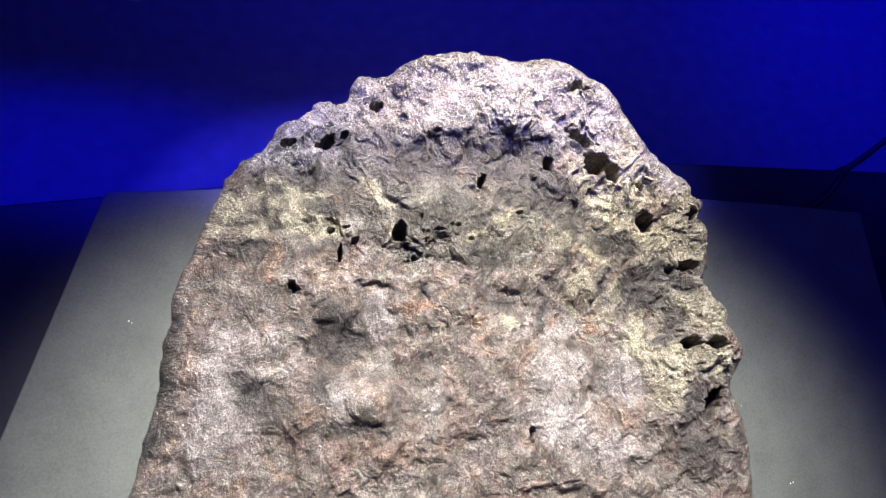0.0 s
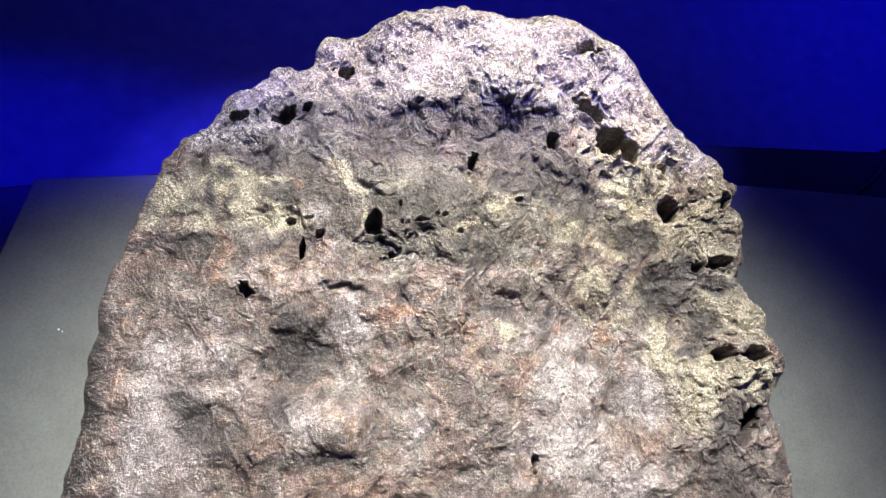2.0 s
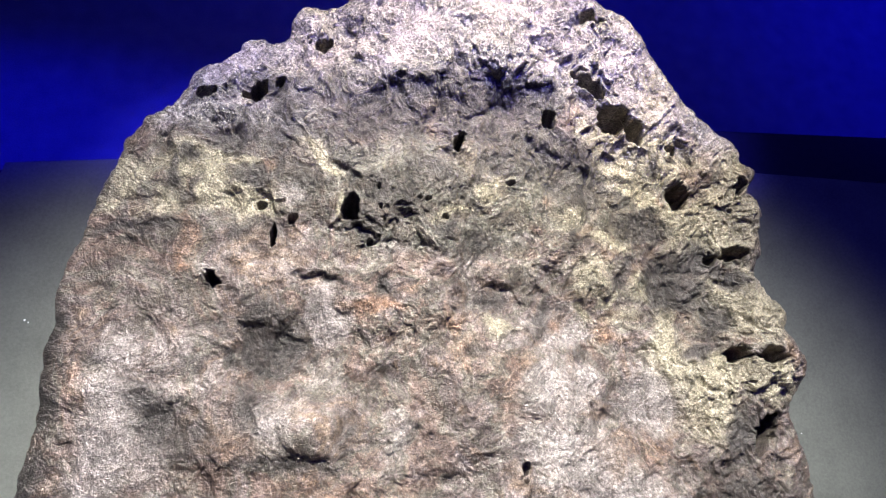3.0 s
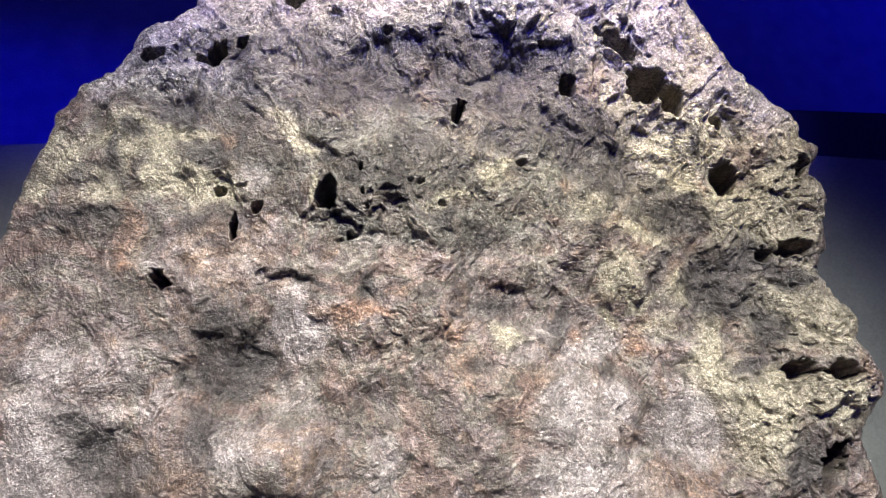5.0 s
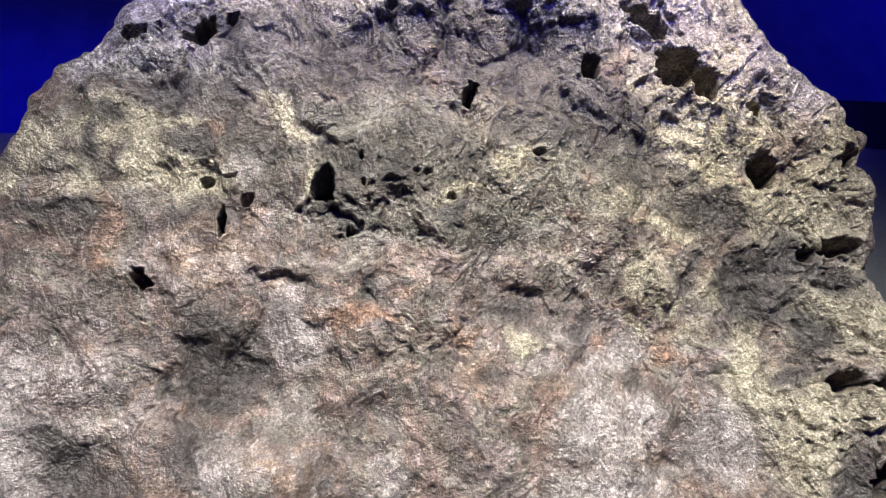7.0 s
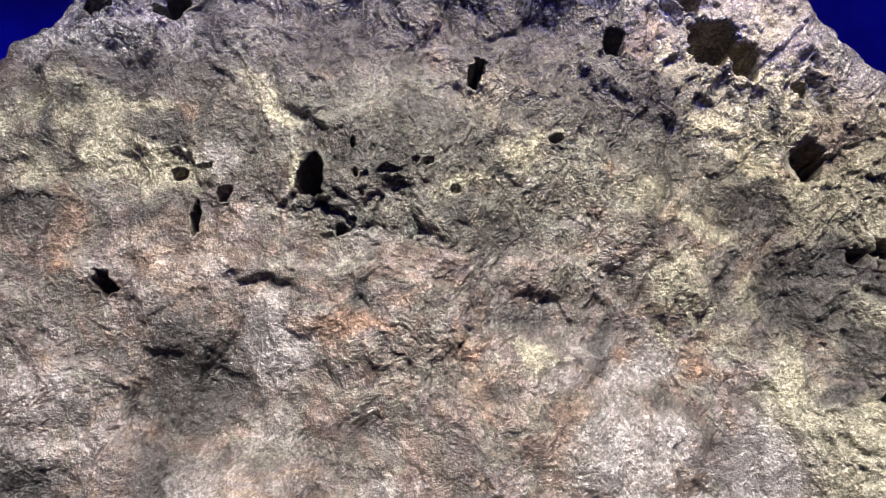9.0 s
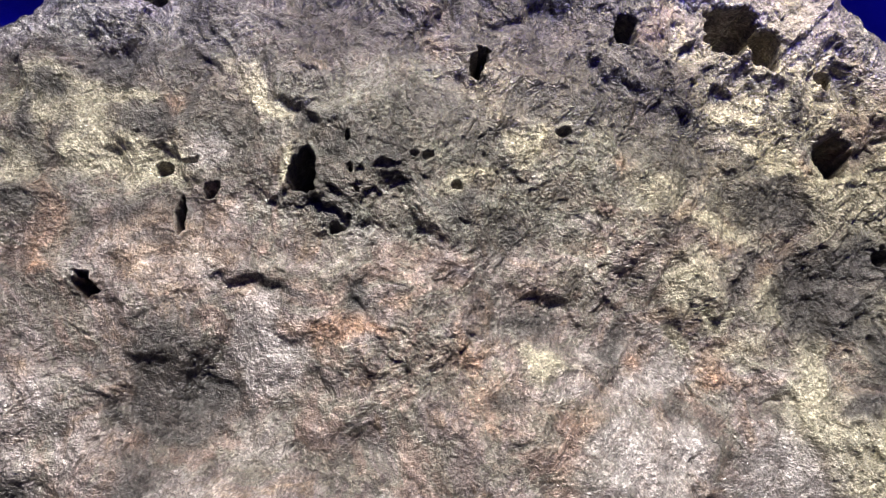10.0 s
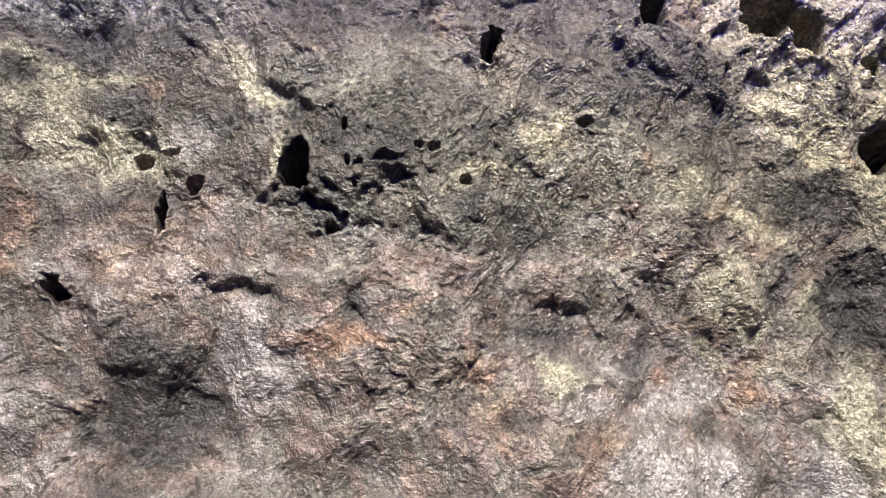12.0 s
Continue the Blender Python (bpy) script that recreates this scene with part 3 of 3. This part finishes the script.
# Broad swells and hollows of the whole face.
SWELLS = [
    (-0.05, 0.1, 0.0603, 0.0603, 0, 0.013),
    (0.05, 0.1, 0.0603, 0.0603, 0, 0.0046),
    (0.28, 0.1, 0.0603, 0.0603, 0, 0.0035),
    (0.4, 0.1, 0.0603, 0.0603, 0, -0.0036),
    (-0.05, 0.2, 0.0603, 0.0603, 0, 0.0066),
    (0.05, 0.2, 0.0603, 0.0603, 0, 0.0038),
    (0.28, 0.2, 0.0603, 0.0603, 0, 0.0028),
    (0.4, 0.2, 0.0603, 0.0603, 0, -0.0043),
    (0.52, 0.2, 0.0603, 0.0603, 0, -0.0046),
    (-0.05, 0.4, 0.0603, 0.0603, 0, 0.0037),
    (0.05, 0.4, 0.0603, 0.0603, 0, 0.0086),
    (0.16, 0.4, 0.0603, 0.0603, 0, -0.0029),
    (0.4, 0.4, 0.0603, 0.0603, 0, -0.0061),
    (0.52, 0.4, 0.0603, 0.0603, 0, -0.0046),
    (-0.05, 0.5, 0.0603, 0.0603, 0, -0.0064),
    (0.16, 0.5, 0.0603, 0.0603, 0, 0.0062),
]
GROOVES = [(0.056, 0.422, 0.080, 0.395, 0.004, 0.006), (0.080, 0.395, 0.083, 0.345, 0.004, 0.004), (0.083, 0.345, 0.097, 0.330, 0.003, 0.004), (0.190, 0.262, 0.193, 0.228, 0.0018, 0.004), (0.030, 0.290, 0.062, 0.284, 0.004, 0.006), (-0.075, 0.155, -0.069, 0.178, 0.0018, 0.004), (0.410, 0.200, 0.446, 0.232, 0.0016, 0.003), (0.150, 0.470, 0.260, 0.500, 0.003, 0.004), (0.455, 0.185, 0.475, 0.135, 0.002, 0.004)]


# Polished places, where the flakes fade out.
SMOOTH = [(0.475, 0.161, 0.036, 0.036, 0, 0.9), (0.462, 0.156, 0.042, 0.036, -19, 0.8), (-0.185, 0.11, 0.05, 0.08, 16, 0.55), (0.24, 0.486, 0.05, 0.026, 4, 0.6), (0.042, 0.124, 0.034, 0.03, 0, 0.6), (0.565, 0.47, 0.04, 0.035, -30, 0.95), (0.14, 0.574, 0.04, 0.03, 0, 0.5), (0.229, 0.608, 0.04, 0.03, 0, 0.5)]
# Steps in the surface: from x, y to x, y, and the height of the side on the left of that way.
LEDGES = [(0.017, 0.3, 0.067, 0.284, 0.006), (-0.006, 0.433, -0.027, 0.374, 0.006), (0.107, 0.332, 0.206, 0.348, 0.004), (0.357, 0.362, 0.382, 0.271, 0.004), (0.491, 0.178, 0.517, 0.135, 0.005), (0.586, 0.206, 0.588, 0.111, 0.006), (-0.109, 0.501, -0.139, 0.427, 0.007), (-0.138, 0.371, -0.025, 0.381, 0.005), (0.335, 0.269, 0.279, 0.24, 0.004), (0.067, 0.259, 0.068, 0.192, -0.004), (-0.053, 0.214, 0.023, 0.185, 0.004), (0.22, 0.533, 0.301, 0.512, 0.006), (0.087, 0.504, 0.164, 0.518, 0.006), (0.448, 0.4, 0.505, 0.342, 0.006)]


def lattice(ix, iy, seed):
    h = (ix.astype(np.int64) * 374761393 + iy.astype(np.int64) * 668265263 + seed * 982451653) & 0x7FFFFFFF
    h = ((h ^ (h >> 13)) * 1274126177) & 0x7FFFFFFF
    return (h ^ (h >> 16)) & 0xFFFF


def gradient_noise(x, y, seed):
    ix, iy = np.floor(x), np.floor(y)
    fx, fy = x - ix, y - iy
    ux, uy = fx * fx * fx * (fx * (fx * 6 - 15) + 10), fy * fy * fy * (fy * (fy * 6 - 15) + 10)

    def corner(dx, dy):
        a = lattice(ix + dx, iy + dy, seed) * (2 * math.pi / 65536)
        return np.cos(a) * (fx - dx) + np.sin(a) * (fy - dy)

    low = corner(0, 0) * (1 - ux) + corner(1, 0) * ux
    high = corner(0, 1) * (1 - ux) + corner(1, 1) * ux
    return 1.4 * (low * (1 - uy) + high * uy)


def fractal(x, y, size, seed, octaves=4, gain=0.5):
    total, amp = 0 * x, 1.0
    for k in range(octaves):
        total = total + amp * gradient_noise(x / size * 2**k + 17.3 * k, y / size * 2**k - 9.1 * k, seed + k)
        amp *= gain
    return total


def ridged(x, y, size, seed, octaves=3):
    total, amp = 0 * x, 1.0
    for k in range(octaves):
        total = total + amp * (1 - 2 * np.abs(gradient_noise(x / size * 2**k, y / size * 2**k, seed + k)))
        amp *= 0.5
    return total


def cells(x, y, size, seed):
    """Distance to the nearest of scattered seeds, in cell widths."""
    px, py = x / size, y / size
    ix, iy = np.floor(px), np.floor(py)
    best = np.full(x.shape, 9.0)
    for dx in (-1, 0, 1):
        for dy in (-1, 0, 1):
            sx = ix + dx + lattice(ix + dx, iy + dy, seed) / 65536
            sy = iy + dy + lattice(ix + dx, iy + dy, seed + 7) / 65536
            best = np.minimum(best, (px - sx) ** 2 + (py - sy) ** 2)
    return np.sqrt(best)


def facets(x, y, size, seed, tilt=1.0):
    """Chips: each cell of a scattered pattern is a small plane with a lean and a height of its own."""
    px, py = x / size, y / size
    ix, iy = np.floor(px), np.floor(py)
    best, out = np.full(x.shape, 9.0), 0 * x
    for dx in (-1, 0, 1):
        for dy in (-1, 0, 1):
            a, b, c = (lattice(ix + dx, iy + dy, seed + k) / 65536 for k in (0, 7, 13))
            ox, oy = px - ix - dx - a, py - iy - dy - b
            far = ox * ox + oy * oy
            lean = tilt * (ox * np.cos(6.283 * c) + oy * np.sin(6.283 * c)) + 0.7 * (b - 0.5) - 0.5 * far
            out = np.where(far < best, lean, out)
            best = np.minimum(best, far)
    return out


def step(a, b, v):
    t = np.clip((v - a) / (b - a), 0, 1)
    return t * t * (3 - 2 * t)


def blurred(a, k):
    """Running mean over 2 k + 1 grid steps both ways."""
    for axis in (0, 1):
        wide = np.pad(a, [(k + 1, k) if i == axis else (0, 0) for i in (0, 1)], mode="edge")
        total = np.cumsum(wide, axis=axis)
        n = a.shape[axis]
        a = (np.take(total, np.arange(2 * k + 1, 2 * k + 1 + n), axis) - np.take(total, np.arange(n), axis)) / (2 * k + 1)
    return a


def oval(x, y, f):
    """Distance from a feature's centre, 1 at its edge."""
    c, s = math.cos(radians(f[4])), math.sin(radians(f[4]))
    dx, dy = x - f[0], y - f[1]
    return np.sqrt(((c * dx + s * dy) / f[2]) ** 2 + ((c * dy - s * dx) / f[3]) ** 2)


def outline(th):
    r = ROUND[0] + 0 * th
    for k in range(1, 12):
        r = r + ROUND[2 * k - 1] * np.cos(k * th) + ROUND[2 * k] * np.sin(k * th)
    for at, wide, far in NOTCHES:
        d = (np.degrees(th) - at + 180) % 360 - 180
        r = r + far * np.exp(-d * d / (2 * wide * wide))
    return r


def build_meteorite(n=1140, rings=14):
    s, t = np.meshgrid(np.linspace(-1, 1, n), np.linspace(-1, 1, n))
    u, v = s * np.sqrt(1 - t * t / 2), t * np.sqrt(1 - s * s / 2)
    rho, th = np.hypot(u, v), np.arctan2(v, u)
    rim = 1.004 * outline(th) + 0.003 * fractal(40 * np.cos(th), 40 * np.sin(th), 3.0, 50, 4, 0.6)
    x, y = CENTRE[0] + rho * rim * np.cos(th), CENTRE[1] + rho * rim * np.sin(th)
    inside = (1 - rho) * rim
    lean = np.where(y > 0, y, 0.10 * (np.exp(np.minimum(y, 0) / 0.10) - 1))
    z = 0.384 + 0.312 * lean
    for f in LUMPS + SWELLS:
        z = z + 1.35 * f[5] * np.exp(-(oval(x, y, f) ** 2) / 2 * 1.2)
    w = 0.042
    z = z - 0.015 * (1 - np.sqrt(np.clip(1 - (1 - np.minimum(inside / w, 1)) ** 2, 0, 1)))
    base = np.stack([x, y, z], -1)
    normal = np.cross(np.gradient(base, axis=1), np.gradient(base, axis=0))
    normal /= np.linalg.norm(normal, axis=-1, keepdims=True) + 1e-12

    # relief: broad dents, scalloped lumps, flaky ridges, fine crumple
    wx, wy = x + 0.012 * fractal(x, y, 0.05, 3, 3), y + 0.012 * fractal(x, y, 0.05, 9, 3)
    right = step(0.42, 0.56, x) * step(-0.1, 0.15, y)
    upper = step(0.40, 0.47, y + 0.02 * fractal(x, y, 0.06, 70, 2))
    crown = np.maximum(step(0.455, 0.54, y + 0.03 * fractal(x, y, 0.06, 70, 3)), 0.8 * step(0.44, 0.47, y) * step(0.10, -0.02, x))
    # Steep middle slope turned from the lamps, where its shade is painted.
    shade_band = step(0.31, 0.37, y + 0.05 * fractal(x, y, 0.10, 72, 3)) * (1 - step(0.43, 0.47, y + 0.02 * fractal(x, y, 0.06, 70, 2))) * (1 - 0.7 * step(0.38, 0.46, x)) * (1 - 0.5 * step(0.05, -0.05, x))
    crumple = np.clip(np.exp(-oval(x, y, (0.375, 0.13, 0.11, 0.065, -14, 1)) ** 2) * 1.3, 0, 1)
    rough = np.maximum(upper, 0.65 * right)
    soft = 0.35 + 0.65 * step(0.0, 0.03, inside)
    for f in SMOOTH:
        soft = soft * (1 - f[5] * np.exp(-(oval(wx, wy, f) ** 2)))
    d = 0.0085 * (0.45 + 0.55 * step(0.0, 0.06, inside)) * fractal(x, y, 0.11, 11, 3, 0.5)
    scallop = np.minimum(cells(wx, wy, 0.046, 21), 1.0)
    d = d + soft * (0.0018 + 0.0060 * rough + 0.0025 * crown) * (0.45 - scallop ** 2)
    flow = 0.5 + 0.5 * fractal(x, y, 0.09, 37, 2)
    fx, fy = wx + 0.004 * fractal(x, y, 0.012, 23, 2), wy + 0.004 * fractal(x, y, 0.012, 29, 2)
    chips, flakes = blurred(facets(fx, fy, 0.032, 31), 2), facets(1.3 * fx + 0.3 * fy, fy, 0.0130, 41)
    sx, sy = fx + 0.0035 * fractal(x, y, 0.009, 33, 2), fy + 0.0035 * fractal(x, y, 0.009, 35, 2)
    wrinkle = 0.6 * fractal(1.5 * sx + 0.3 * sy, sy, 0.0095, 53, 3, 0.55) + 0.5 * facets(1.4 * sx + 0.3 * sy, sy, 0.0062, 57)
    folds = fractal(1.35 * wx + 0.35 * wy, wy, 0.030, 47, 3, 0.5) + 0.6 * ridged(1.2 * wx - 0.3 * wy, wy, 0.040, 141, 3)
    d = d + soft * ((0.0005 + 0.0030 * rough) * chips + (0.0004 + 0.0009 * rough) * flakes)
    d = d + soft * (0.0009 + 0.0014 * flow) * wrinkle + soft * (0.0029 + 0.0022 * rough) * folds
    # Height of the fine relief, which sets the painted light and dark.
    relief_tone = 0.15 * chips + 0.15 * flakes + 0.6 * wrinkle + 0.4 * folds
    planes = facets(wx, wy, 0.058, 63) + 0.5 * facets(0.8 * wx + 0.5 * wy, wy - 0.4 * wx, 0.034, 67)
    planes = blurred(blurred(planes, 5), 4) * (0.3 + 0.7 * step(0.0, 0.045, inside))
    d = d + soft * 0.0052 * planes + 0.0035 * ridged(wx, wy, 0.10, 65, 2)
    d = d + crumple * 0.0030 * (0.5 - cells(wx, wy, 0.014, 61))
    wob = 0.55 * fractal(x, y, 0.018, 81, 2) + 0.30 * fractal(x, y, 0.007, 83, 2)
    for f in DENTS + POCKS:
        d = d - 0.5 * f[5] * np.exp(-(oval(0.7 * x + 0.3 * wx, 0.7 * y + 0.3 * wy, f) ** 2))
    hole, out_x, out_y = 0 * x, 0 * x, 0 * x
    for f in CAVITIES + HOLLOWS + PITS:
        near = oval(x, y, f)
        near = near + wob * min(0.0075 / min(f[2], f[3]), 1.3) * np.minimum(near, 1.5)
        d = d + 0.06 * f[5] * np.exp(-((near - 1.30) ** 2) / 0.06)
        k = 1 - step(0.74, 1.02, near)
        hole = np.maximum(hole, f[5] * 2.6 * k)
        out_x, out_y = out_x + 0.9 * k * (x - f[0]), out_y + 0.9 * k * (y - f[1])
    for x0, y0, x1, y1, wide, deep in GROOVES + CRACKS:
        k = np.clip(((wx - x0) * (x1 - x0) + (wy - y0) * (y1 - y0)) / ((x1 - x0) ** 2 + (y1 - y0) ** 2), 0, 1)
        far = np.hypot(wx - x0 - k * (x1 - x0), wy - y0 - k * (y1 - y0))
        d = d - deep * np.exp(-((far / wide) ** 2) / 2)
    for x0, y0, x1, y1, high in LEDGES:
        long = math.hypot(x1 - x0, y1 - y0)
        along = ((wx - x0) * (x1 - x0) + (wy - y0) * (y1 - y0)) / long / long
        side = ((x1 - x0) * (wy - y0) - (y1 - y0) * (wx - x0)) / long + 0.006 * fractal(x, y, 0.03, 131, 2)
        d = d + 0.85 * high * np.tanh(side / 0.008) * np.exp(-((side / 0.022) ** 2)) * step(-0.15, 0.1, along) * step(-0.15, 0.1, 1 - along)
    # scattered pinholes in the porous zones
    porous = np.maximum(0.8 * right, np.exp(-oval(x, y, (0.11, 0.36, 0.05, 0.05, 0, 1)) ** 2))
    d = d - 0.0042 * porous * (1 - step(0.10, 0.26, cells(wx, wy, 0.017, 91)))
    spots = base + normal * d[..., None]
    spots[..., 0] += out_x
    spots[..., 1] += out_y
    spots[..., 2] -= hole
    spots[..., 2] = np.maximum(spots[..., 2], TOP + 0.004)

    # the sides, from the rim down to the board and in under
    edge = np.concatenate([np.arange(n), np.arange(1, n) * n + n - 1, (n - 1) * n + np.arange(n - 2, -1, -1), np.arange(n - 2, 0, -1) * n])
    flat = spots.reshape(-1, 3)
    ring = flat[edge]
    a = np.unwrap(th.ravel()[edge])
    skirt = []
    for k in range(1, rings + 1):
        q = k / rings
        shrink = 1 - 0.10 * q ** 1.5 + 0.012 * fractal(a * 6, q * 5 + 0 * a, 1.0, 120, 4, 0.6) * min(1.0, 3 * q)
        row = ring.copy()
        row[:, 0] = CENTRE[0] + (ring[:, 0] - CENTRE[0]) * shrink
        row[:, 1] = CENTRE[1] + (ring[:, 1] - CENTRE[1]) * shrink
        row[:, 2] = ring[:, 2] + (TOP - ring[:, 2]) * q
        skirt.append(row)
    verts = np.concatenate([flat] + skirt)
    i = (np.arange(n - 1)[:, None] * n + np.arange(n - 1)).ravel()
    quads = [np.stack([i, i + 1, i + n + 1, i + n], 1)]
    m = len(edge)
    above = edge
    for k in range(rings):
        below = n * n + k * m + np.arange(m)
        quads.append(np.stack([above, below, np.roll(below, -1), np.roll(above, -1)], 1))
        above = below
    quads = np.concatenate(quads)
    me = bpy.data.meshes.new("meteorite")
    me.vertices.add(len(verts))
    me.vertices.foreach_set("co", verts.astype(np.float32).ravel())
    me.loops.add(quads.size)
    me.loops.foreach_set("vertex_index", quads.astype(np.int32).ravel())
    me.polygons.add(len(quads))
    me.polygons.foreach_set("loop_start", np.arange(0, quads.size, 4, dtype=np.int32))
    me.update(calc_edges=True)
    me.polygons.foreach_set("use_smooth", np.ones(len(quads), dtype=bool))
    for name, marks in (("rust", RUST), ("ochre", OCHRE), ("pale", PALE), ("dark", DARK), ("upper", crown), ("shade_band", shade_band), ("relief_tone", relief_tone)):
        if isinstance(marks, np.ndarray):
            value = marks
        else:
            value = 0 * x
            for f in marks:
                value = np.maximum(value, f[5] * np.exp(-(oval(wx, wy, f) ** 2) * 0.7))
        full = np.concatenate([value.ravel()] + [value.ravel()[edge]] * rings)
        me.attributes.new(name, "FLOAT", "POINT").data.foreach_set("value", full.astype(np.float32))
    me.materials.append(IRON)
    return new("meteorite", me)


meteorite = build_meteorite()
tagged(meteorite, "large pitted rust-brown and ochre iron meteorite on grey board", "meteorite")


def tube(name, points, radius, mat):
    curve = bpy.data.curves.new(name, "CURVE")
    curve.dimensions, curve.bevel_depth, curve.bevel_resolution = "3D", radius, 3
    line = curve.splines.new("NURBS")
    line.points.add(len(points) - 1)
    for p, at in zip(line.points, points):
        p.co = (*at, 1)
    line.use_endpoint_u, line.order_u = True, 3
    ob = bpy.data.objects.new(name, curve)
    scene.collection.objects.link(ob)
    me = bpy.data.meshes.new_from_object(ob.evaluated_get(bpy.context.evaluated_depsgraph_get()))
    bpy.data.objects.remove(ob)
    me.materials.clear()
    me.materials.append(mat)
    return new(name, me)


tagged(tube("power_cable", [(1.01, 0.575, 0.243), (1.07, 0.60, 0.241), (1.13, 0.665, 0.241), (1.20, 0.72, 0.20), (1.26, 0.76, 0.03), (1.42, 0.84, 0.007), (1.70, 1.05, 0.007), (2.30, 1.25, 0.007)], 0.007, RUBBER), "black rubber power cable trailing from the platform onto carpet", "cable")


def flecks(spots):
    bm = bmesh.new()
    for k, (x, y, size) in enumerate(spots):
        made = bmesh.ops.create_icosphere(bm, subdivisions=1, radius=size)
        for v in made["verts"]:
            v.co = Vector((x + v.co.x * (1.0 + 0.3 * math.sin(5 * k)), y + v.co.y, TOP + size * 0.35 + v.co.z * 0.5))
    me = bpy.data.meshes.new("dust_flecks")
    bm.to_mesh(me)
    bm.free()
    me.materials.append(FLECK)
    return new("dust_flecks", me)


tagged(flecks([(-0.351, 0.262, 0.0016), (-0.346, 0.259, 0.0012), (0.818, -0.003, 0.0015), (0.824, -0.001, 0.0012), (0.742, 0.135, 0.0008)]), "tiny white dust flecks lying on the grey board", "dust", kind="stuff")
